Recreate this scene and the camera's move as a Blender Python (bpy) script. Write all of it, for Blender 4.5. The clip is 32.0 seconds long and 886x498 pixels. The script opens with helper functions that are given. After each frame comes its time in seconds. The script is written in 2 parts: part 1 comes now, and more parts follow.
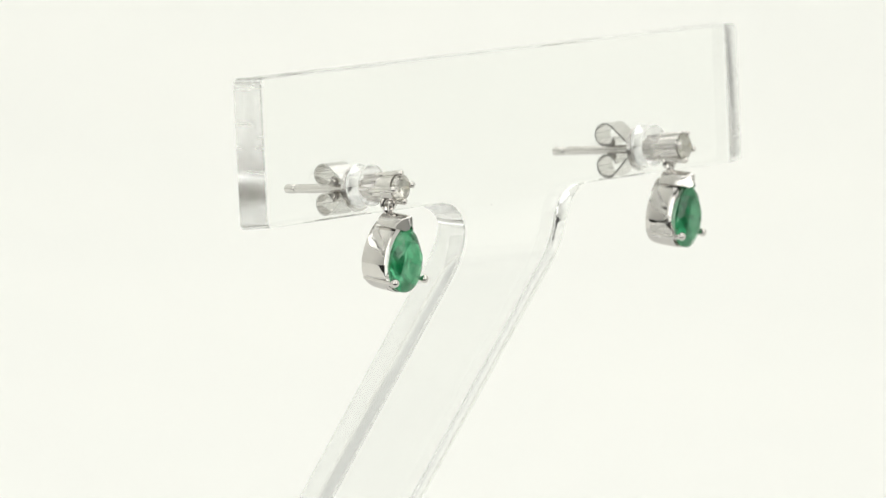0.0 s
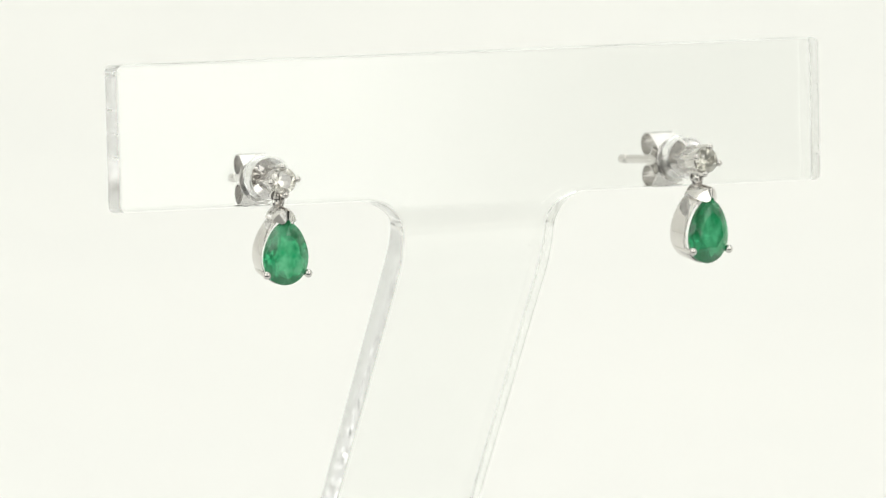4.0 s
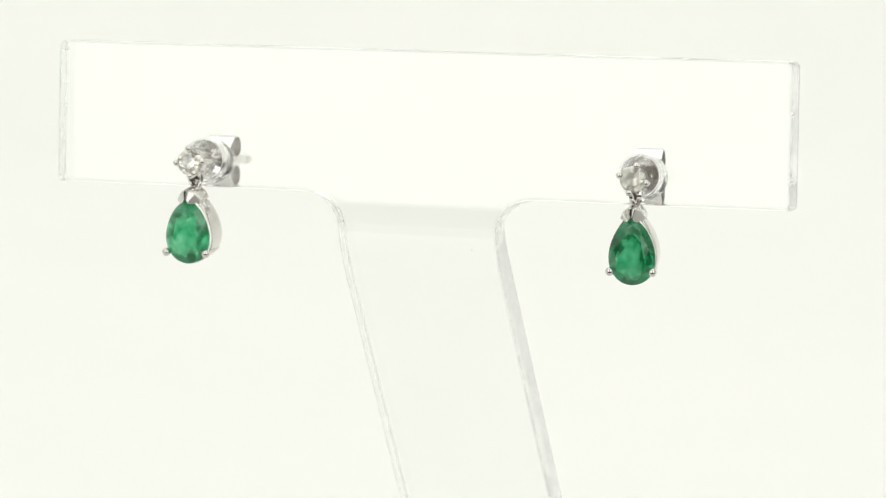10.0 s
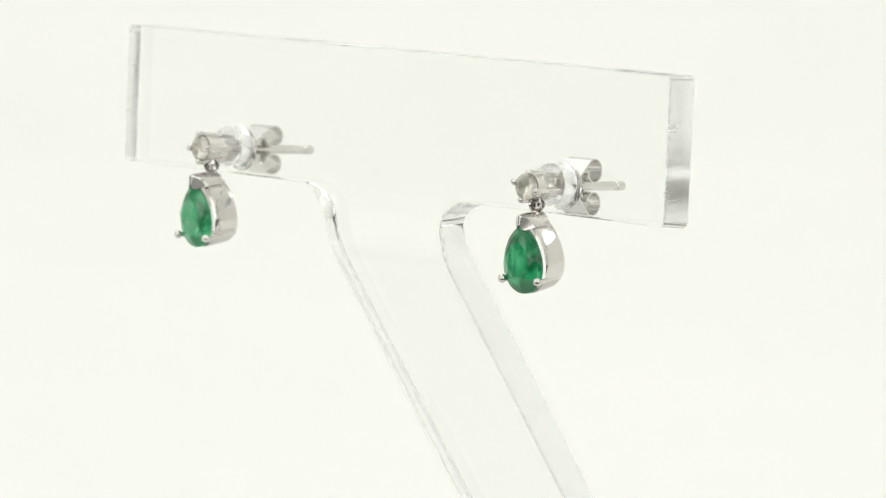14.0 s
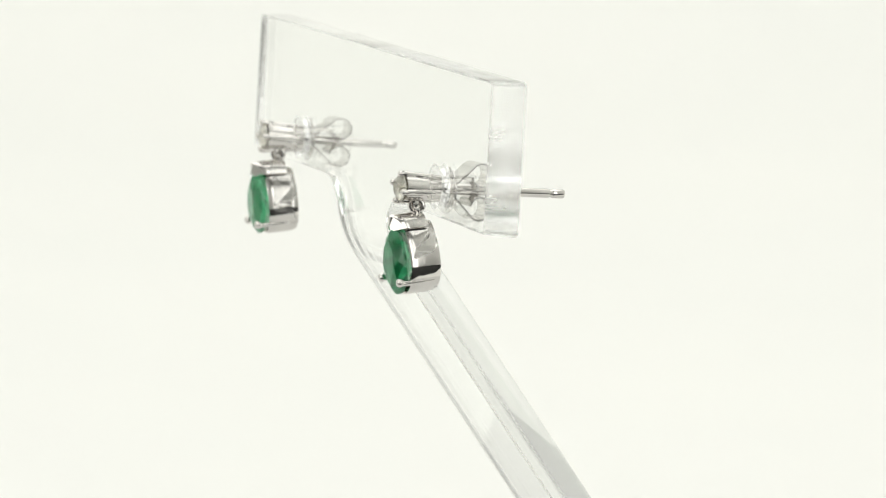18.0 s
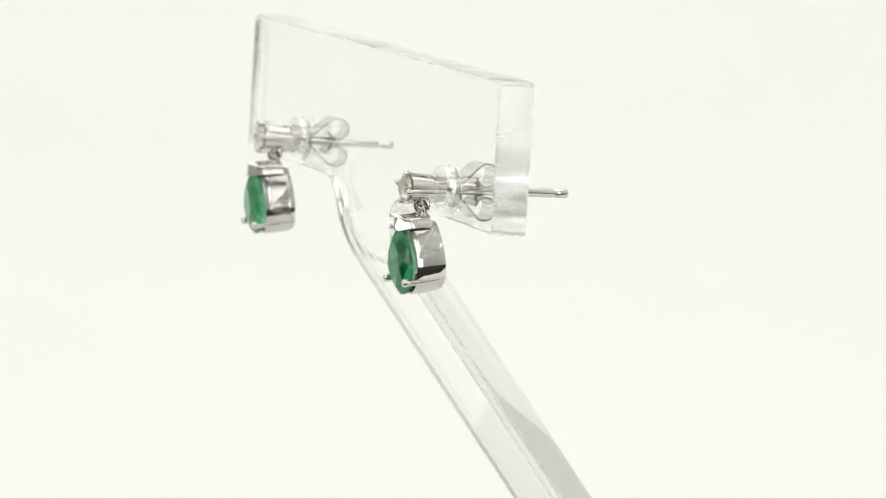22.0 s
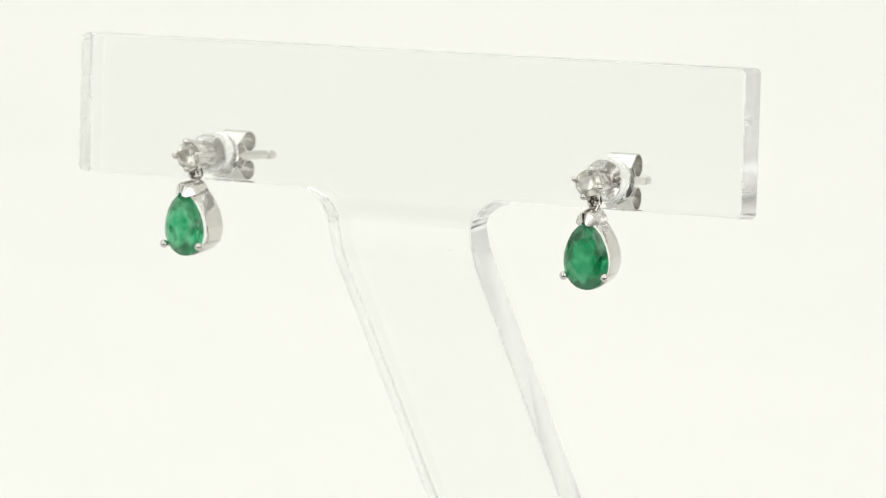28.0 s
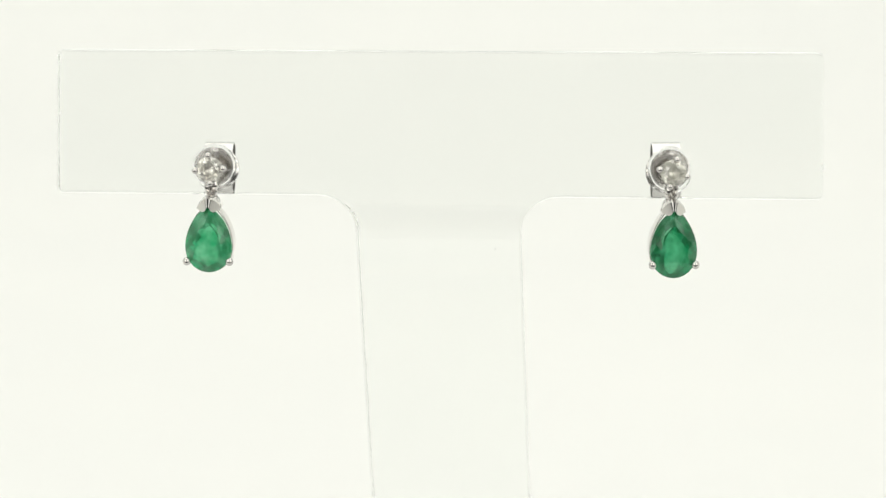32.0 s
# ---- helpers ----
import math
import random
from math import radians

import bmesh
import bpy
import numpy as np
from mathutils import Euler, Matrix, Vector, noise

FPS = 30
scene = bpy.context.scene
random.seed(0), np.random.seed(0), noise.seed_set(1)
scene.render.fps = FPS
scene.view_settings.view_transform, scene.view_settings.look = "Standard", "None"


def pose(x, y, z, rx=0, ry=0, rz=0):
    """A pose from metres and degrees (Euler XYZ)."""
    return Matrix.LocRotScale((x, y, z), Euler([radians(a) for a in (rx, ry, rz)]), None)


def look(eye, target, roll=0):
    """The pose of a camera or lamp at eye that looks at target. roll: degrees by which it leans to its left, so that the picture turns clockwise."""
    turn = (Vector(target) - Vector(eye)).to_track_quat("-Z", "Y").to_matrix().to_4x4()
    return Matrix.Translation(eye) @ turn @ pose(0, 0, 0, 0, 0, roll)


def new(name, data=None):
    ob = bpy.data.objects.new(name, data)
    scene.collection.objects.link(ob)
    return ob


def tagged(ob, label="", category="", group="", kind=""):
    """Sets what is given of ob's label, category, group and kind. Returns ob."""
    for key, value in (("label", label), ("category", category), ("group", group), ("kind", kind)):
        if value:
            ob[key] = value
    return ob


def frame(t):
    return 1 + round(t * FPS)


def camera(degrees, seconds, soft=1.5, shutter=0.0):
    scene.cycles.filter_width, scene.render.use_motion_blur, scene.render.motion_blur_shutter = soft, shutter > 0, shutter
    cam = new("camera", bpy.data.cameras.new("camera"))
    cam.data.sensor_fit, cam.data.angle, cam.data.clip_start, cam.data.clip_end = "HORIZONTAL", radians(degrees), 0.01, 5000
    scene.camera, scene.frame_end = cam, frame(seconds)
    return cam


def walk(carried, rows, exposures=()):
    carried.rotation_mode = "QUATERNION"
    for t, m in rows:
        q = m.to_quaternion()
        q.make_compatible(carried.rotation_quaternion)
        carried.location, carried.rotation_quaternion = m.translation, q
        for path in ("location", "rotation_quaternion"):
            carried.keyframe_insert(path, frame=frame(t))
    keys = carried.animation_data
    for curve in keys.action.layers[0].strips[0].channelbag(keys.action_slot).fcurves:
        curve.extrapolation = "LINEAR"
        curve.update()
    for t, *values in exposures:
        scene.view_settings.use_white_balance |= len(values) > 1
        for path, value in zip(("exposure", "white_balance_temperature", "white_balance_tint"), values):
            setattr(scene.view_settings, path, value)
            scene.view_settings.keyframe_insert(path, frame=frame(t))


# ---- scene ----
# A pair of emerald drop earrings on a clear acrylic T-stand that turns before a still camera.
MM = 0.001
LENS = 9.27
cam = camera(LENS, 32.0, soft=1.25)
CAM_POSE = Matrix.Translation((0, -0.48627, 0.10802)) @ pose(0, 0, 0, 90 - 7.535, 0, 0.083) @ pose(0, 0, 0, 0, 0, 0.048)
# a close lens: what lies behind the near side of the stand goes soft
cam.data.dof.use_dof, cam.data.dof.focus_distance, cam.data.dof.aperture_fstop = True, 0.473, 64.0
walk(cam, [(0, CAM_POSE), (32.0, CAM_POSE)], exposures=[(0, 0.0), (32.0, 0.0)])

# The turning of the stand: even speed, then back again.
START, SPEED, TURN_BACK = 51.0, -6.805, 19.92


def turn_at(t):
    return START + SPEED * (t if t < TURN_BACK else 2 * TURN_BACK - t)


# Light runs to and fro many times inside the clear sheet.
scene.cycles.max_bounces = scene.cycles.transmission_bounces = scene.cycles.glossy_bounces = 40

# ---- world and lamps ----
world = bpy.data.worlds.new("studio")
scene.world = world
world.use_nodes = True
world.node_tree.nodes["Background"].inputs[0].default_value = (0.9, 0.95, 1.0, 1)
world.node_tree.nodes["Background"].inputs[1].default_value = 0.3


def softbox(name, eye, target, wide, high, watts, colour=(1, 1, 1)):
    lamp = bpy.data.lights.new(name, "AREA")
    lamp.shape, lamp.size, lamp.size_y, lamp.energy, lamp.color = "RECTANGLE", wide, high, watts, colour
    ob = new(name, lamp)
    ob.matrix_world = look(eye, target)
    return ob


WARM = (1.0, 1.0, 0.965)
for side, name in ((-1, "softbox_left"), (1, "softbox_right")):
    lamp = softbox(name, (side * 0.345, -0.52, 0.32), (0, 0, 0.15), 0.42, 0.9, 2.1, WARM).data
    # bright in the middle of the cloth, fainter towards its rim
    lamp.use_nodes = True
    nt = lamp.node_tree
    out = nt.nodes["Emission"]
    where, split = nt.nodes.new("ShaderNodeNewGeometry"), nt.nodes.new("ShaderNodeSeparateXYZ")
    nt.links.new(where.outputs["Parametric"], split.inputs[0])
    falls = []
    for axis in ("X", "Y"):
        fold = nt.nodes.new("ShaderNodeMath")
        fold.operation = "PINGPONG"
        fold.inputs[1].default_value = 0.5
        nt.links.new(split.outputs[axis], fold.inputs[0])
        rise = nt.nodes.new("ShaderNodeMapRange")
        rise.interpolation_type = "SMOOTHSTEP"
        rise.inputs["From Max"].default_value = 0.22
        nt.links.new(fold.outputs[0], rise.inputs[0])
        falls.append(rise.outputs[0])
    both = nt.nodes.new("ShaderNodeMath")
    both.operation = "MULTIPLY"
    nt.links.new(falls[0], both.inputs[0])
    nt.links.new(falls[1], both.inputs[1])
    nt.links.new(both.outputs[0], out.inputs["Strength"])
softbox("softbox_top", (0, 0.29, 1.05), (0, 0.29, 0), 1.4, 1.38, 8.25, WARM)


# ---- materials ----
def material(name):
    m = bpy.data.materials.new(name)
    m.use_nodes = True
    nt = m.node_tree
    return m, nt, nt.nodes["Principled BSDF"]


def add(nt, kind, **values):
    n = nt.nodes.new(kind)
    for key, value in values.items():
        n.inputs[key].default_value = value
    return n


def ramp(nt, fac, stops):
    n = nt.nodes.new("ShaderNodeValToRGB")
    while len(n.color_ramp.elements) < len(stops):
        n.color_ramp.elements.new(0.5)
    for e, (at, c) in zip(n.color_ramp.elements, stops):
        e.position, e.color = at, (*c, 1)
    nt.links.new(fac, n.inputs[0])
    return n.outputs[0]


def noise_of(nt, scale, detail=4.0, rough=0.55, stretch=None):
    tc = nt.nodes.new("ShaderNodeTexCoord")
    n = add(nt, "ShaderNodeTexNoise", Scale=scale, Detail=detail, Roughness=rough)
    if stretch:
        mp = nt.nodes.new("ShaderNodeMapping")
        mp.inputs["Scale"].default_value = stretch
        nt.links.new(tc.outputs["Object"], mp.inputs[0])
        nt.links.new(mp.outputs[0], n.inputs["Vector"])
    else:
        nt.links.new(tc.outputs["Object"], n.inputs["Vector"])
    return n.outputs["Fac"]


def bump(nt, b, height, strength, distance):
    n = add(nt, "ShaderNodeBump", Strength=strength, Distance=distance)
    nt.links.new(height, n.inputs["Height"])
    nt.links.new(n.outputs[0], b.inputs["Normal"])


def white_gold(name, rough, tint=(0.66, 0.642, 0.62)):
    m, nt, b = material(name)
    b.inputs["Metallic"].default_value = 1.0
    f = noise_of(nt, 900.0)
    nt.links.new(ramp(nt, f, [(0.3, [c * 0.94 for c in tint]), (0.7, tint)]), b.inputs["Base Color"])
    r = add(nt, "ShaderNodeMapRange", **{"To Min": rough * 0.6, "To Max": rough * 1.5})
    nt.links.new(noise_of(nt, 2500.0), r.inputs[0])
    nt.links.new(r.outputs[0], b.inputs["Roughness"])
    bump(nt, b, noise_of(nt, 1200.0, 2.0), 0.12, 0.00006)
    return m


def clear_acrylic(name, rough, tint, grain=None, relief=0.0, scale=300.0):
    """Clear plastic; rough gives the range of its roughness, grain the stretch of its saw marks."""
    m, nt, b = material(name)
    b.inputs["Base Color"].default_value = (*tint, 1)
    b.inputs["Transmission Weight"].default_value = 1.0
    b.inputs["IOR"].default_value = 1.49
    r = add(nt, "ShaderNodeMapRange", **{"From Min": 0.3, "From Max": 0.7, "To Min": rough[0], "To Max": rough[1]})
    nt.links.new(noise_of(nt, scale, stretch=grain), r.inputs[0])
    nt.links.new(r.outputs[0], b.inputs["Roughness"])
    if relief:
        bump(nt, b, noise_of(nt, scale * 0.8, 3.0, 0.6, grain), relief, 0.0002)
        # the marks come in patches
        r = add(nt, "ShaderNodeMapRange", **{"From Min": 0.45, "From Max": 0.65, "To Min": relief * 0.15, "To Max": relief})
        nt.links.new(noise_of(nt, 220.0, 2.0), r.inputs[0])
        nt.links.new(r.outputs[0], b.inputs["Normal"].links[0].from_node.inputs["Strength"])
    return m


def cut_gem(name, low, high, ior, weight, scale, rough=0.02, span=(0.3, 0.7)):
    m, nt, b = material(name)
    f = noise_of(nt, scale, 6.0, 0.65)
    nt.links.new(ramp(nt, f, [(span[0], low), (span[1], high)]), b.inputs["Base Color"])
    b.inputs["Transmission Weight"].default_value = weight
    b.inputs["IOR"].default_value = ior
    b.inputs["Roughness"].default_value = rough
    return m


GOLD = white_gold("polished_white_gold", 0.05, (0.72, 0.70, 0.675))
GOLD_SATIN = white_gold("satin_white_gold", 0.14, (0.72, 0.705, 0.685))
# Tint raised for the clutch plate, in place of brighter reflections on it
GOLD_BRIGHT = white_gold("brightened_white_gold", 0.12, (0.80, 0.785, 0.765))
# Dark tint stands in for the shade inside the struck number
GOLD_DARK = white_gold("hallmark_shade_gold", 0.45, (0.30, 0.29, 0.28))
ACRYLIC = clear_acrylic("clear_acrylic", (0.0, 0.0), (0.988, 0.997, 0.989))
# The edge tint is greyed in place of dim surroundings mirrored inside the sheet
ACRYLIC_EDGE = clear_acrylic("polished_acrylic_edge", (0.0, 0.015), (0.91, 0.92, 0.912), (1, 1, 0.3), 0.0, 260.0)
ACRYLIC_END = clear_acrylic("sawn_acrylic_end", (0.14, 0.30), (0.99, 0.995, 0.99), (0.15, 0.15, 1.0), 0.07, 1200.0)
ACRYLIC_HOLE = clear_acrylic("drilled_acrylic", (0.1, 0.22), (0.93, 0.935, 0.93), (1.0, 0.2, 1.0), 0.03, 600.0)
EMERALD = cut_gem("emerald", (0.015, 0.40, 0.15), (0.30, 0.86, 0.53), 1.58, 0.78, 720.0, 0.0, (0.40, 0.68))
EMERALD_DEEP = cut_gem("deep_emerald", (0.004, 0.25, 0.08), (0.17, 0.72, 0.40), 1.58, 0.78, 560.0, 0.0, (0.40, 0.70))
DIAMOND = cut_gem("pale_diamond", (0.90, 0.87, 0.76), (0.985, 0.965, 0.88), 2.4, 0.95, 900.0, 0.0)
DIAMOND_CLOUDY = cut_gem("cloudy_diamond", (0.88, 0.86, 0.74), (1.0, 0.985, 0.88), 2.3, 0.87, 3200.0, 0.0)

m, nt, b = material("white_paper")
nt.links.new(ramp(nt, noise_of(nt, 6.0), [(0.3, (0.86, 0.865, 0.84)), (0.7, (0.89, 0.89, 0.86))]), b.inputs["Base Color"])
b.inputs["Roughness"].default_value = 0.8
bump(nt, b, noise_of(nt, 800.0), 0.1, 0.0001)
PAPER = m
m, nt, b = material("grey_wall_paint")
nt.links.new(ramp(nt, noise_of(nt, 4.0), [(0.3, (0.55, 0.55, 0.545)), (0.7, (0.60, 0.60, 0.59))]), b.inputs["Base Color"])
b.inputs["Roughness"].default_value = 0.9
WALL = m
m, nt, b = material("dark_floor")
nt.links.new(ramp(nt, noise_of(nt, 5.0), [(0.3, (0.010, 0.010, 0.010)), (0.7, (0.018, 0.0175, 0.017))]), b.inputs["Base Color"])
b.inputs["Roughness"].default_value = 0.9
b.inputs["Specular IOR Level"].default_value = 0.2
DARK = m
m, nt, b = material("white_cloth")
nt.links.new(ramp(nt, noise_of(nt, 8.0), [(0.3, (0.93, 0.935, 0.91)), (0.7, (0.95, 0.95, 0.925))]), b.inputs["Base Color"])
b.inputs["Roughness"].default_value = 0.9
CLOTH = m
m, nt, b = material("grey_plastic")
nt.links.new(ramp(nt, noise_of(nt, 60.0), [(0.3, (0.63, 0.63, 0.62)), (0.7, (0.68, 0.68, 0.67))]), b.inputs["Base Color"])
b.inputs["Roughness"].default_value = 0.6
PLATE = m
m, nt, b = material("pale_wall_paint")
nt.links.new(ramp(nt, noise_of(nt, 4.0), [(0.3, (0.60, 0.60, 0.59)), (0.7, (0.65, 0.65, 0.64))]), b.inputs["Base Color"])
b.inputs["Roughness"].default_value = 0.9
WALL_LIGHT = m
m, nt, b = material("dust")
nt.links.new(ramp(nt, noise_of(nt, 9000.0), [(0.3, (0.03, 0.025, 0.02)), (0.7, (0.10, 0.07, 0.06))]), b.inputs["Base Color"])
DUST = m


# ---- mesh helpers ----
def mesh_of(bm, name, mats, sharp=30.0):
    bmesh.ops.recalc_face_normals(bm, faces=bm.faces)
    me = bpy.data.meshes.new(name)
    bm.to_mesh(me)
    bm.free()
    for mat in mats if isinstance(mats, (list, tuple)) else [mats]:
        me.materials.append(mat)
    if sharp:
        for p in me.polygons:
            p.use_smooth = True
        me.set_sharp_from_angle(angle=radians(sharp))
    return me


def part(name, bm, mat, parent, label="", sharp=30.0):
    ob = new(name, mesh_of(bm, name, mat, sharp))
    ob.parent = parent
    return tagged(ob, label)


def scaled(bm):
    bmesh.ops.scale(bm, vec=(MM, MM, MM), verts=bm.verts)
    return bm


def loft(bm, rings, closed=True, caps=True):
    """Joins rings of points to a skin; each ring has the same number of points."""
    vs = [[bm.verts.new(p) for p in r] for r in rings]
    n = len(rings[0])
    for a, c in zip(vs, vs[1:]):
        for i in range(n if closed else n - 1):
            j = (i + 1) % n
            bm.faces.new((a[i], a[j], c[j], c[i]))
    if caps:
        bm.faces.new(vs[0])
        bm.faces.new(vs[-1][::-1])
    return vs


def tube(bm, path, radius, sides=14, caps=True):
    """A round rod along a path; radius is one number or one for each point."""
    path = [Vector(p) for p in path]
    rings = []
    side = None
    for i, p in enumerate(path):
        d = (path[min(i + 1, len(path) - 1)] - path[max(i - 1, 0)]).normalized()
        if side is None:
            side = d.orthogonal().normalized()
        side = (side - d * side.dot(d)).normalized()
        up = d.cross(side)
        r = radius[i] if isinstance(radius, (list, tuple)) else radius
        rings.append([p + (side * math.cos(a) + up * math.sin(a)) * r for a in (2 * math.pi * k / sides for k in range(sides))])
    loft(bm, rings, True, caps)


def ring_tube(bm, centre, u, v, big, small, n=28, sides=10, squash=1.0):
    c, u, v = Vector(centre), Vector(u), Vector(v)
    w = u.cross(v)
    vs = []
    for i in range(n):
        a = 2 * math.pi * i / n
        d = u * math.cos(a) + v * math.sin(a) * squash
        vs.append([bm.verts.new(c + d * big + (d * math.cos(t) + w * math.sin(t)) * small) for t in (2 * math.pi * k / sides for k in range(sides))])
    for i in range(n):
        a, e = vs[i], vs[(i + 1) % n]
        for k in range(sides):
            bm.faces.new((a[k], a[(k + 1) % sides], e[(k + 1) % sides], e[k]))


def ball(bm, centre, r, stretch=(1, 1, 1)):
    m4 = Matrix.Translation(centre) @ Matrix.Diagonal((*stretch, 1))
    bmesh.ops.create_uvsphere(bm, u_segments=16, v_segments=10, radius=r, matrix=m4)


# ---- setting: paper sweep and plain room ----
def sweep():
    bm = bmesh.new()
    prof = [(-0.075, 0.0), (0.55, 0.0)] + [(0.55 + 0.45 * math.sin(a), 0.45 - 0.45 * math.cos(a)) for a in (math.pi / 2 * k / 24 for k in range(1, 25))] + [(1.0, 1.25)]
    prof = [(y, z - 0.006) for y, z in prof]
    under = [(y + (0.01 if z > 0.02 else 0), z - 0.01) for y, z in prof]
    loft(bm, [[(x, y, z) for y, z in prof + under[::-1]] for x in (-1.3, 1.3)])
    return tagged(new("backdrop", mesh_of(bm, "backdrop", PAPER, 20)), "seamless white paper sweep under and behind the stand", "backdrop", kind="structure")


def slab(name, x0, x1, y0, y1, z0, z1, mat, label):
    bm = bmesh.new()
    bmesh.ops.create_cube(bm, size=1, matrix=Matrix.Translation(((x0 + x1) / 2, (y0 + y1) / 2, (z0 + z1) / 2)) @ Matrix.Diagonal((x1 - x0, y1 - y0, z1 - z0, 1)))
    return tagged(new(name, mesh_of(bm, name, mat, 0)), label, name.split("_")[0], kind="structure")


sweep()
slab("tent_side_left", -0.76, -0.75, -0.75, 1.0, -0.016, 1.2, CLOTH, "white cloth side of the light tent")
slab("tent_side_right", 0.75, 0.76, -0.75, 1.0, -0.016, 1.2, CLOTH, "white cloth side of the light tent")
slab("wall_back", -1.4, 1.4, 1.05, 1.10, -0.05, 1.4, WALL, "plain grey studio wall behind the paper")
# wall_front is out of view, stood close so gold and acrylic mirror something pale
slab("wall_front", -1.4, 1.4, -0.83, -0.78, -0.05, 1.4, WALL_LIGHT, "pale wall added close behind the camera to brighten reflections")
slab("wall_left", -1.45, -1.40, -0.83, 1.10, -0.05, 1.4, WALL, "plain grey studio wall")
slab("wall_right", 1.40, 1.45, -0.83, 1.10, -0.05, 1.4, WALL, "plain grey studio wall")
slab("ceiling", -1.45, 1.45, -0.83, 1.10, 1.40, 1.45, WALL, "plain pale grey studio ceiling")
slab("floor", -1.4, 1.4, -0.78, 1.05, -0.06, -0.016, DARK, "plain dark studio floor")


def turntable():
    """A low round plate; the stand's foot rests on it."""
    bm = bmesh.new()
    prof = [(0.030, -6.0), (70.0, -6.0), (72.0, -5.4), (72.0, -0.8), (71.4, -0.2), (70.8, 0.0), (0.030, 0.0)]
    loft(bm, [[(r * math.cos(a), r * math.sin(a), z) for a in (2 * math.pi * k / 64 for k in range(64))] for r, z in prof])
    return tagged(new("turntable", mesh_of(scaled(bm), "turntable", PLATE, 30)), "low round pale grey plastic turntable under the acrylic stand", "turntable")


turntable()

# ---- the acrylic stand ----
BAR_L, BAR_R, BAR_H, THICK = -34.55, 33.08, 12.68, 3.1
TOP_Y, TOP_Z, LEAN, SLOPE = -7.42, 62.2, 3.4, 33.5
BEND_AT, BEND_LONG = 16.9, 7.0
HOLES = ((-20.65, 10.25, 1.72), (19.62, 10.25, 1.72))
STEM_END = 71.7


def sheet_point(u, s, depth):
    """Where a point of the flat sheet lies once it is bent: u across, s down the front face, depth into the sheet."""
    # the lower edge of the bar is sawn a little askew
    s += (0.075 * depth + 0.004 * (u + 14)) * min(max((s - 11) / 1.5, 0), 1) * (1 - min(max((s - 14) / 4, 0), 1))
    a0, a1 = radians(-LEAN), radians(SLOPE)
    turn = a1 - a0
    r = BEND_LONG / turn
    cut = r * math.tan(turn / 2)
    s0 = BEND_AT - cut
    y, z = TOP_Y, TOP_Z

    def step(y, z, a, d):
        return y + math.sin(a) * d, z - math.cos(a) * d

    if s <= s0:
        y, z, a = *step(y, z, a0, s), a0
    else:
        y, z = step(y, z, a0, s0)
        part_turn = min((s - s0) / BEND_LONG, 1.0) * turn
        a = a0 + part_turn
        cy, cz = y + math.cos(a0) * r, z + math.sin(a0) * r
        y, z = cy - math.cos(a) * r, cz - math.sin(a) * r
        if s > s0 + BEND_LONG:
            y, z = step(y, z, a, s - s0 - BEND_LONG)
    return Vector((u, y + math.cos(a) * depth, z + math.sin(a) * depth)), a


def stand_outline():
    """The T, clockwise from the top left, as (u, s)."""
    pts = []

    def corner(cu, cs, r, a0, a1, n):
        for k in range(n + 1):
            a = radians(a0 + (a1 - a0) * k / n)
            pts.append((cu + r * math.cos(a), cs + r * math.sin(a)))

    q, f, drift = 0.55, 3.4, 0.0125
    corner(BAR_L + q, q, q, 180, 270, 4)
    corner(BAR_R - q, q, q, 270, 360, 4)
    corner(BAR_R - q, BAR_H - q, q, 0, 90, 4)
    corner(6.5 + f, BAR_H + f, f, 270, 180, 14)
    down = [BAR_H + f + 0.35 * k for k in range(1, 20)] + [30, 40, 50, 60, STEM_END]
    pts.extend((6.5 + drift * (s - BAR_H - f), s) for s in down)
    pts.extend((-8.05 + drift * (s - BAR_H - f), s) for s in down[::-1])
    corner(-8.05 - f, BAR_H + f, f, 0, -90, 14)
    corner(BAR_L + q, BAR_H - q, q, 90, 180, 4)
    return pts


def offset_loop(pts, d):
    out = []
    n = len(pts)
    for i in range(n):
        a, p, c = Vector(pts[i - 1]), Vector(pts[i]), Vector(pts[(i + 1) % n])
        e0, e1 = (p - a).normalized(), (c - p).normalized()
        n0, n1 = Vector((-e0.y, e0.x)), Vector((-e1.y, e1.x))
        m = n0 + n1
        out.append(tuple(p + m * (d / max(0.3, 1 + n0.dot(n1)))))
    return out


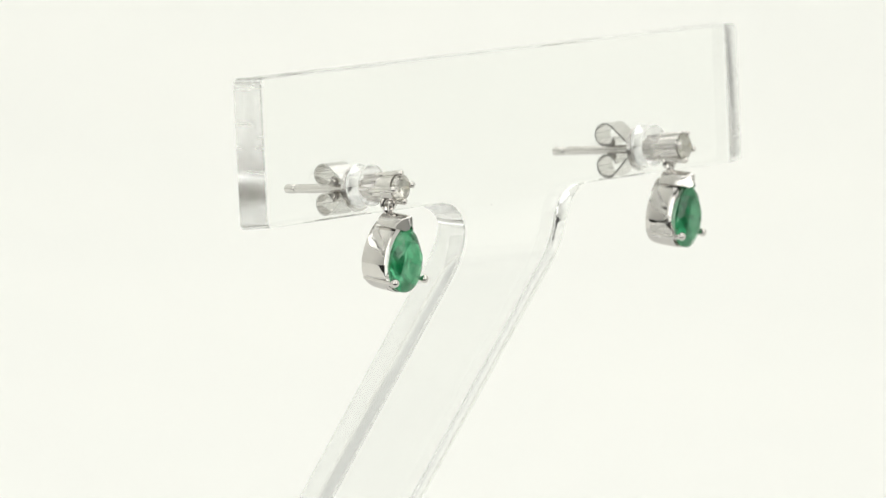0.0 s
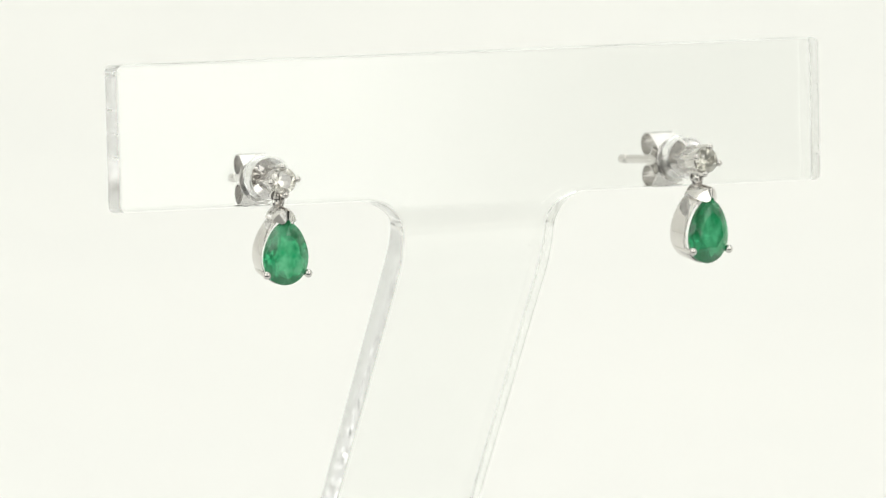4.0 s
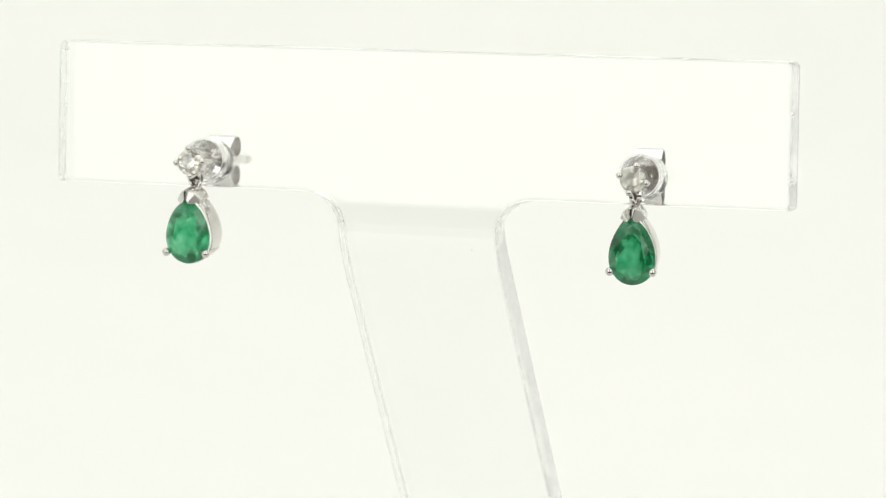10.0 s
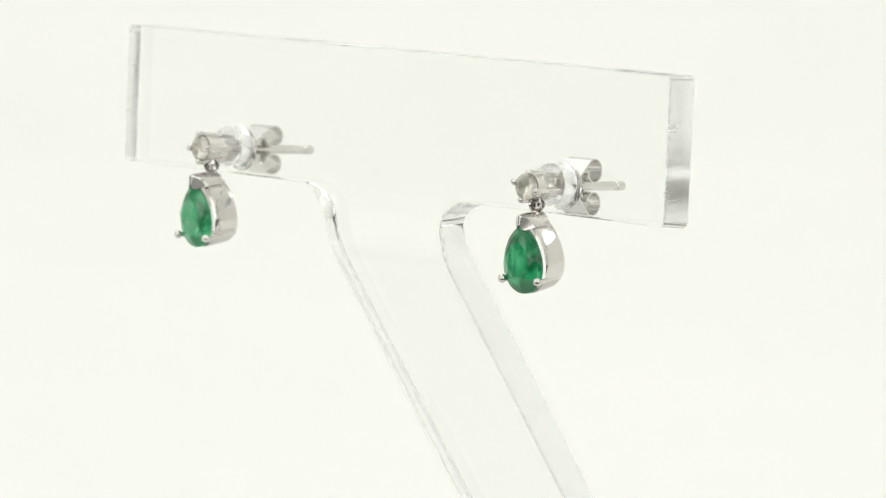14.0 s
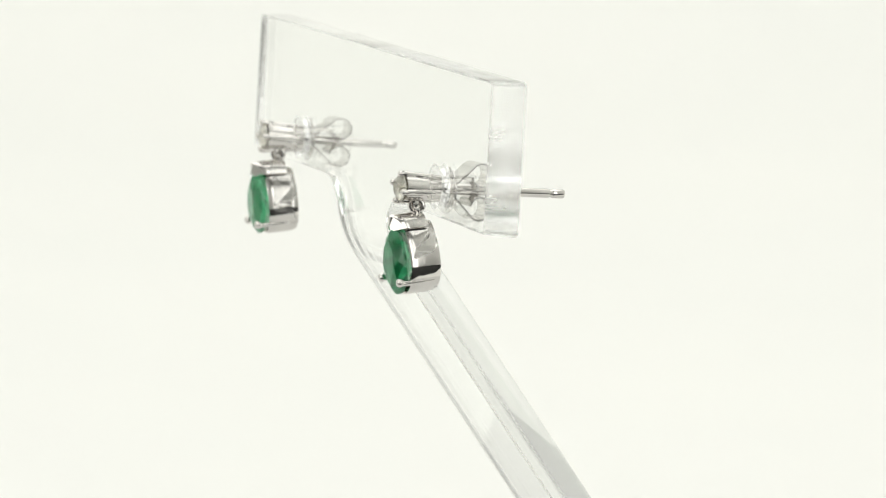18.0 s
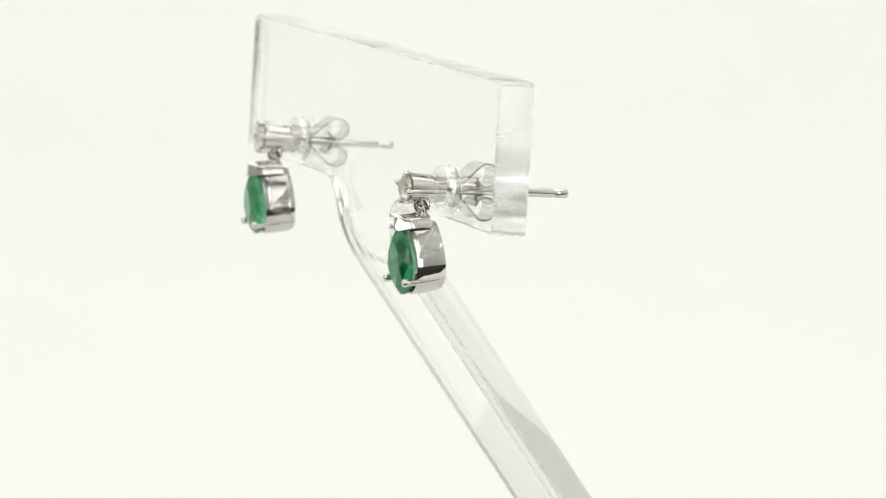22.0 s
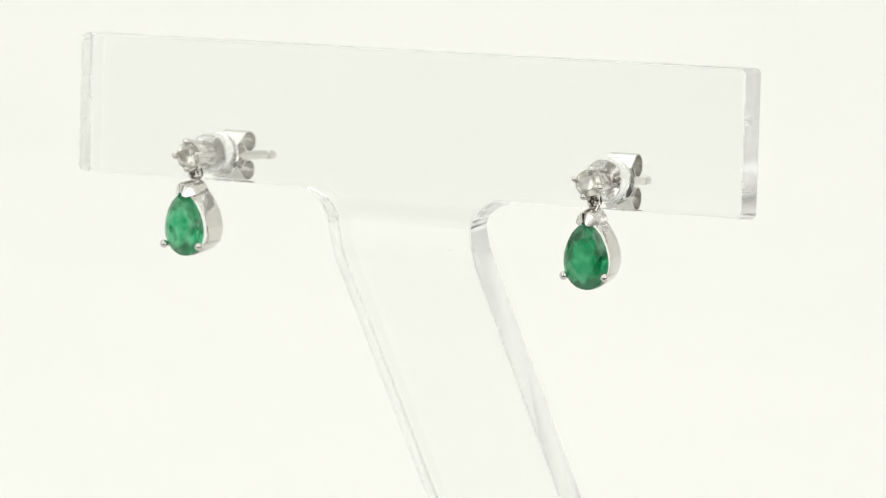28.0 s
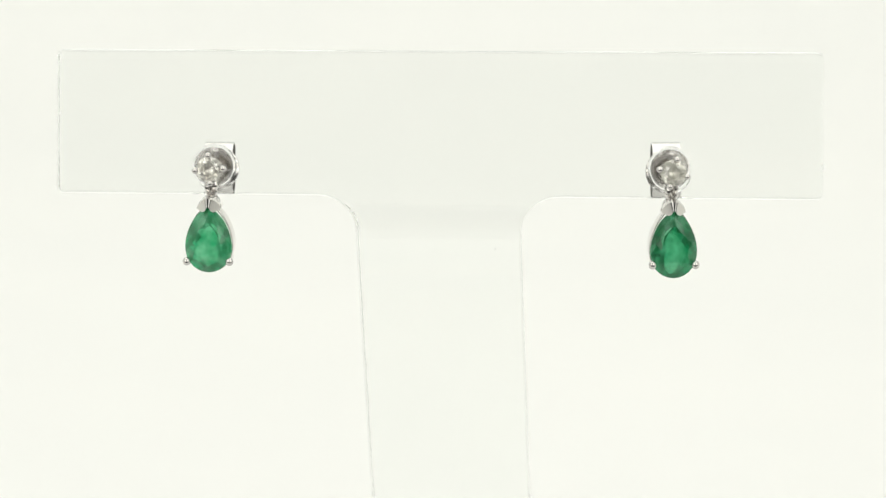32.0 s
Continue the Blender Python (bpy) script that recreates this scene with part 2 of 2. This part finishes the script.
def stand():
    edge, bore = 0.18, 0.22
    outer = stand_outline()
    loops = [(outer, 1)]
    for hu, hs, hr in HOLES:
        loops.append(([(hu + hr * math.cos(2 * math.pi * k / 40), hs - hr * math.sin(2 * math.pi * k / 40)) for k in range(40)], 1))
    cuts = sorted({round(p[1], 4) for p in offset_loop(outer, edge) if 13.0 < p[1] < 23 and p[0] > 0})
    bm = bmesh.new()
    for depth in (0.0, THICK):
        flat = bmesh.new()
        edges = []
        for pts, sign in loops:
            vs = [flat.verts.new((u, s, 0)) for u, s in offset_loop(pts, (edge if pts is outer else bore) * sign)]
            edges += [flat.edges.new((vs[i], vs[(i + 1) % len(vs)])) for i in range(len(vs))]
        bmesh.ops.triangle_fill(flat, use_beauty=True, edges=edges, normal=(0, 0, 1))
        for s in cuts:
            bmesh.ops.bisect_plane(flat, geom=flat.verts[:] + flat.edges[:] + flat.faces[:], dist=0.008, plane_co=(0, s, 0), plane_no=(0, 1, 0))
        # one face from side to side between two cuts, so that the bend shades evenly
        inside = [e for e in flat.edges if len(e.link_faces) == 2 and min(v.co.y for v in e.verts) > cuts[0] - 1e-3 and abs(e.verts[0].co.y - e.verts[1].co.y) > 0.02]
        bmesh.ops.dissolve_edges(flat, edges=inside, use_verts=False)
        loose = [v for v in flat.verts if v.co.y > cuts[0] + 1e-3 and len(v.link_edges) == 2 and all(len(e.link_faces) == 2 for e in v.link_edges)]
        bmesh.ops.dissolve_verts(flat, verts=loose)
        made = {v: bm.verts.new(sheet_point(v.co.x, v.co.y, depth)[0]) for v in flat.verts}
        for f in flat.faces:
            bm.faces.new([made[v] for v in f.verts]).material_index = 0
        flat.free()
    for pts, sign in loops:
        r = edge if pts is outer else bore
        turns = [math.pi / 2 * k / 3 for k in range(4)]
        curve = [(r * (1 - math.sin(a)), r * (1 - math.cos(a))) for a in turns]
        rows = [(offset_loop(pts, d * sign), y) for d, y in curve] + [(offset_loop(pts, d * sign), THICK - y) for d, y in curve[::-1]]
        rings = [[bm.verts.new(sheet_point(u, s, d)[0]) for u, s in p] for p, d in rows]
        for r0, r1 in zip(rings, rings[1:]):
            for i in range(len(pts)):
                j = (i + 1) % len(pts)
                bm.faces.new((r0[i], r0[j], r1[j], r1[i])).material_index = 2 if pts is not outer else 3 if all(u < BAR_L + 0.1 or u > BAR_R - 0.1 for u in (pts[i][0], pts[j][0])) else 1
    bmesh.ops.remove_doubles(bm, verts=bm.verts, dist=0.006)
    me = mesh_of(scaled(bm), "earring_stand", [ACRYLIC, ACRYLIC_EDGE, ACRYLIC_HOLE, ACRYLIC_END], 28)
    # the flat faces stay flat up to where the rounding begins
    sides = {}
    for p in me.polygons:
        for key in p.edge_keys:
            sides.setdefault(key, set()).add(p.material_index == 0)
    for e in me.edges:
        if len(sides[e.key]) == 2:
            e.use_edge_sharp = True
    ob = new("earring_stand", me)
    ob.visible_shadow = False
    tagged(ob, "clear acrylic T-shaped earring stand bent back at the stem", "earring stand")
    for name, u, s, r, out in (("speck", 4.25, 17.55, 0.045, 0.01), ("speck", -4.5, 13.4, 0.04, 0.01)):
        bm = bmesh.new()
        ball(bm, sheet_point(u, s, -out)[0], r, (1.3, 0.5, 0.8))
        part(name, scaled(bm), DUST, ob, "tiny dark speck of dust")
    return ob


# ---- the earrings ----
def pear(t, wide=2.04, high=3.0, m=0.62):
    """A pear outline: t from 0 at the tip all the way round, as (x, z)."""
    return wide / 0.829 * math.sin(t) * abs(math.sin(t / 2)) ** m, high * math.cos(t)


def gem(rings, turn=0.0):
    """A faceted stone from rings of (outline function, count, shift, scale, depth)."""
    bm = bmesh.new()
    for outline, n, shift, k, y in rings:
        for i in range(n):
            x, z = outline(2 * math.pi * (i + shift) / n)
            bm.verts.new((x * k, y, z * k))
    res = bmesh.ops.convex_hull(bm, input=bm.verts)
    gone = {g for g in res["geom_interior"] + res["geom_unused"] if isinstance(g, bmesh.types.BMVert)}
    bmesh.ops.delete(bm, geom=list(gone), context="VERTS")
    bmesh.ops.dissolve_limit(bm, angle_limit=radians(1.5), verts=bm.verts, edges=bm.edges)
    return bm


def letters(words, high):
    """Thin raised characters, high tall, in the xy plane."""
    text = bpy.data.curves.new("letters", "FONT")
    text.body, text.size, text.extrude, text.resolution_u = words, high, 0.015, 3
    text.align_x, text.align_y = "CENTER", "CENTER"
    ob = bpy.data.objects.new("letters", text)
    me = bpy.data.meshes.new_from_object(ob)
    bm = bmesh.new()
    bm.from_mesh(me)
    bpy.data.objects.remove(ob)
    bpy.data.meshes.remove(me)
    bpy.data.curves.remove(text)
    return bm


def round_outline(t):
    return math.sin(t), math.cos(t)


def earring(place, yaw, prong_turn, swing, ahead, tall, grip, reach, slip, mark, stone, green, label, stone_label):
    root = new("earring")
    root.empty_display_size = 0.005
    lean = Matrix.Rotation(radians(-5.0), 4, "X")
    twist = Matrix.Rotation(radians(prong_turn), 4, "Y")

    def stud_part(name, bm, mat, parent, label="", sharp=30.0, turned=False):
        if turned:
            bm.transform(twist)
        bm.transform(lean)
        return part(name, scaled(bm), mat, parent, label, sharp)

    def clutch_part(name, bm, mat, parent, label="", sharp=30.0):
        # the clutch sits a little off the post's axis
        bmesh.ops.translate(bm, vec=(slip, 0, 0), verts=bm.verts)
        return stud_part(name, bm, mat, parent, label, sharp)

    def grow(bm):
        bmesh.ops.scale(bm, vec=(1.13, 1.0, 1.13), verts=bm.verts)

    # stud: cup, four rods with claws, stone, post
    bm = bmesh.new()
    prof = [(0.35, 0.8), (0.80, 0.78), (0.87, 0.6), (0.93, -1.4), (1.0, -2.2), (1.03, -3.0), (0.88, -3.0), (0.8, -2.2), (0.3, -1.2)]
    loft(bm, [[(r * math.cos(a), y, r * math.sin(a)) for a in (2 * math.pi * k / 32 for k in range(32))] for r, y in prof])
    grow(bm)
    head = stud_part("stud_head", bm, GOLD, root, "polished white gold cup of the stud")
    for k in range(4):
        a = math.pi / 2 * k
        c, s = math.cos(a), math.sin(a)
        bm = bmesh.new()
        tube(bm, [(r * c, y, r * s) for r, y in ((0.84, 0.7), (0.90, -0.2), (0.97, -1.5), (1.06, -2.7), (1.12, -3.2), (1.1, -3.42), (0.98, -3.56))], [0.2, 0.24, 0.25, 0.24, 0.23, 0.23, 0.15], 12)
        ball(bm, (1.08 * c, -3.44, 1.08 * s), 0.26)
        grow(bm)
        stud_part("prong", bm, GOLD, head, turned=True)
    bm = gem([(round_outline, 8, 0, 0.56, -3.62), (round_outline, 8, 0.5, 0.8, -3.5), (round_outline, 16, 0, 1.03, -3.27), (round_outline, 16, 0, 1.03, -3.2), (round_outline, 8, 0.5, 0.5, -2.75), (round_outline, 6, 0, 0.03, -2.35)])
    grow(bm)
    stud_part("diamond", bm, stone, root, stone_label, 0, True)
    bm = bmesh.new()
    tube(bm, [(0, y, 0) for y in (-0.4, 2, 5, *(reach - d for d in (1.55, 1.49, 1.43, 1.2, 1.14, 1.08, 0.15, 0.05, 0.0)))], [0.41, 0.41, 0.41, 0.41, 0.39, 0.34, 0.34, 0.39, 0.41, 0.41, 0.36, 0.25], 20)
    stud_part("post", bm, GOLD, root, "straight white gold post with a groove")

    # butterfly clutch: two curled bands behind the bar
    clutch = None
    for side in (1, -1):
        cy, cz, r = 6.02, 1.46, 1.04
        p0, p1, p2, p3 = (Vector(p) for p in ((3.5, 0.3), (3.75, 0.75), (4.62, 1.5), (cy + r * math.cos(radians(132)), cz + r * math.sin(radians(132)))))
        line = [tuple(p0 * (1 - k) ** 3 + 3 * p1 * k * (1 - k) ** 2 + 3 * p2 * k * k * (1 - k) + p3 * k ** 3) for k in (i / 12 for i in range(12))]
        line += [(cy + r * k * math.cos(a), cz + r * k * math.sin(a)) for a, k in ((radians(132 - 300 * i / 30), 1 - 0.12 * max(0, i - 20) / 10) for i in range(31))]
        bm = bmesh.new()
        rings = []
        for i, (y, z) in enumerate(line):
            p, q = line[max(i - 1, 0)], line[min(i + 1, len(line) - 1)]
            d = Vector((q[0] - p[0], q[1] - p[1])).normalized()
            nrm = Vector((-d.y, d.x)) * 0.075
            w = 1.26 if i > 3 else 1.1
            rings.append([(-w, y + nrm.x, (z + nrm.y) * side), (w, y + nrm.x, (z + nrm.y) * side), (w, y - nrm.x, (z - nrm.y) * side), (-w, y - nrm.x, (z - nrm.y) * side)])
        loft(bm, rings)
        bmesh.ops.scale(bm, vec=(1, 1, grip), verts=bm.verts)
        if clutch is None:
            collar = bmesh.new()
            loft(collar, [[(rr * math.cos(a), y, rr * math.sin(a)) for a in (2 * math.pi * k / 24 for k in range(40))] for rr, y in ((0.43, 3.24), (0.9, 3.2), (1.85, 3.2), (2.03, 3.27), (2.06, 3.36), (1.98, 3.44), (0.9, 3.46), (0.43, 3.6))], caps=False)
            clutch = clutch_part("clutch", collar, GOLD_BRIGHT, root, "butterfly clutch, a round white gold plate with two curled bands")
        clutch_part("loop", bm, GOLD_SATIN, clutch)

    # hallmark on the plate: thin raised letters, dark tint for the strokes' shade
    if mark:
        bm = letters(mark, 0.85)
        bm.transform(Matrix.Translation((-0.2, 3.18, 1.15)) @ Matrix.Rotation(radians(90), 4, "X"))
        clutch_part("hallmark", bm, GOLD_DARK, clutch, "tiny struck number", 0)

    # links
    bm = bmesh.new()
    ring_tube(bm, (0, -1.5 - ahead, -1.38), (0.6, 0.8, 0), (0, 0, 1), 0.54, 0.23)
    part("jump_ring", scaled(bm), GOLD, root)
    bm = bmesh.new()
    ring_tube(bm, (0, -1.42 - ahead, -1.22), (0.75, -0.66, 0), (0, 0, 1), 0.46, 0.26)
    part("hanging_loop", scaled(bm), GOLD, head)

    # the hanging pear
    drop = Matrix.Translation((0, -1.2, -1.9)) @ Matrix.Rotation(radians(swing), 4, "X") @ Matrix.Translation((0, 1.2, 1.9))
    zc = -5.58

    def drop_part(name, bm, mat, parent, label="", sharp=30.0):
        for v in bm.verts:
            v.co.z = 3.0 + (v.co.z - 3.0) * tall
        bmesh.ops.translate(bm, vec=(0, -ahead, zc), verts=bm.verts)
        bm.transform(drop)
        return part(name, scaled(bm), mat, parent, label, sharp)

    n = 120
    bm = bmesh.new()
    prof = [(0.80, -0.35), (0.87, -0.16), (0.94, -0.24), (0.985, -0.6), (0.992, -0.85), (0.998, -1.1), (1.004, -1.35), (1.01, -1.6), (1.013, -1.85), (1.016, -2.1), (1.02, -2.4), (1.025, -2.9), (1.0, -3.02), (0.95, -2.9), (0.90, -1.8), (0.84, -0.7)]
    rings = []
    for k, y in prof + prof[:1]:
        # the wall is slightly barrelled from front to back
        k += 0.006 * max(0.0, 1 - ((y + 1.75) / 1.3) ** 2) if k > 0.95 else 0.0
        rings.append([(p[0] * k, y, p[1] * k - (1 - k) * 0.3) for p in (pear(2 * math.pi * (i + 0.5) / n) for i in range(n))])
    loft(bm, rings, caps=False)
    bmesh.ops.remove_doubles(bm, verts=bm.verts, dist=0.001)
    setting = drop_part("setting", bm, GOLD, root, "deep pear-shaped white gold wall around the stone", 40)
    claw = 3.0 - 5.08 / tall
    for side in (1, -1):
        bm = bmesh.new()
        tube(bm, [(side * x, y, claw + z) for x, y, z in ((1.52, -0.25, 0.1), (1.68, -1.0, 0.06), (1.78, -2.2, 0.0), (1.88, -3.4, -0.02), (1.91, -3.95, 0), (1.86, -4.15, 0.02), (1.7, -4.25, 0.08))], [0.17, 0.2, 0.21, 0.22, 0.23, 0.23, 0.16], 12)
        ball(bm, (side * 1.88, -4.1, claw + 0.06), 0.37)
        drop_part("prong", bm, GOLD, setting)
    # folded cap over the tip
    bm = bmesh.new()
    rings = []
    for i in range(33):
        a = radians(72) * (i / 16 - 1)
        k = abs(a) / radians(72)
        lobe = math.exp(-((k - 0.62) / 0.27) ** 2)
        inn = 0.5 - 0.14 * lobe
        pts = [(0.84, 1.0, -0.9), (1.04, 1.36, -0.95), (1.1, 1.5, -1.9), (1.14, 1.5, -2.9), (1.18, 1.46, -3.65), (1.17, 1.4, -3.98), (1.12, 1.32, -4.12), (inn * 0.92 + 0.05, inn + 0.05, -4.14), (inn * 0.92, inn, -4.08), (inn * 0.92 + 0.08, inn + 0.08, -3.7), (0.84, 0.9, -3.4)]
        sn, cs = math.copysign(abs(math.sin(a)) ** 1.15, a), math.cos(a) ** 1.15
        # a flat middle facet, and two that fall away to the sides
        rings.append([(1.02 * p * sn, y + (0.9 * max(0.0, abs(1.02 * p * sn) - 0.24) + 0.3 * max(0.0, r - 0.75) * min(k * 2.5, 1.0) if y < -3.6 else 0.0), 2.18 + r * cs) for p, r, y in pts])
    loft(bm, rings)
    drop_part("cap", bm, GOLD, setting, "V-shaped gold cap over the tip", 22)
    bm = bmesh.new()
    ring_tube(bm, (0, -1.5, 3.82), (1, 0, 0), (0, 0, 1), 0.38, 0.19)
    drop_part("bail", bm, GOLD, setting)

    def flat_pear(t):
        x, z = pear(t)
        return x, min(z, 1.8 + (z - 1.8) * 0.75)
    bm = gem([(flat_pear, 8, 0.5, 0.56, -4.32), (flat_pear, 8, 0, 0.80, -4.1), (flat_pear, 32, 0, 1.0, -3.66), (flat_pear, 32, 0, 1.0, -3.42), (flat_pear, 8, 0.5, 0.70, -2.7), (flat_pear, 8, 0, 0.36, -2.15), (flat_pear, 4, 0, 0.06, -1.95)])
    drop_part("emerald", bm, green, root, "faceted pear-cut green emerald with pale inclusions", 0)
    home = Matrix.Translation(Vector(place) * MM) @ pose(0, 0, 0, 0, 0, yaw)
    tagged(root, label, "earring", "pair of earrings")
    return root, home


STAND = stand()
EARRING_ONE, HOME_ONE = earring((-20.62, -8.1, 51.8), -2.5, -5.0, 2.0, 0.35, 1.01, 0.88, 11.8, -0.12, "14", DIAMOND, EMERALD, "white gold drop earring with pear emerald, through the stand's bar", "small round brilliant diamond in four claws")
EARRING_TWO, HOME_TWO = earring((19.6, -8.03, 51.72), 6.0, 15.0, 2.0, 0.2, 1.045, 0.98, 12.32, 0.24, "", DIAMOND_CLOUDY, EMERALD_DEEP, "white gold drop earring with deep green pear emerald, turned slightly aside", "small cloudy pale diamond in four claws")


def motions():
    times = sorted({k / 2 for k in range(65)} | {19.7333, 19.8333, 19.9333, 20.0333, 20.1333})
    for ob, home in ((STAND, Matrix()), (EARRING_ONE, HOME_ONE), (EARRING_TWO, HOME_TWO)):
        walk(ob, [(t, pose(0, 0, 0, 0, 0, turn_at(t)) @ home) for t in times])


motions()
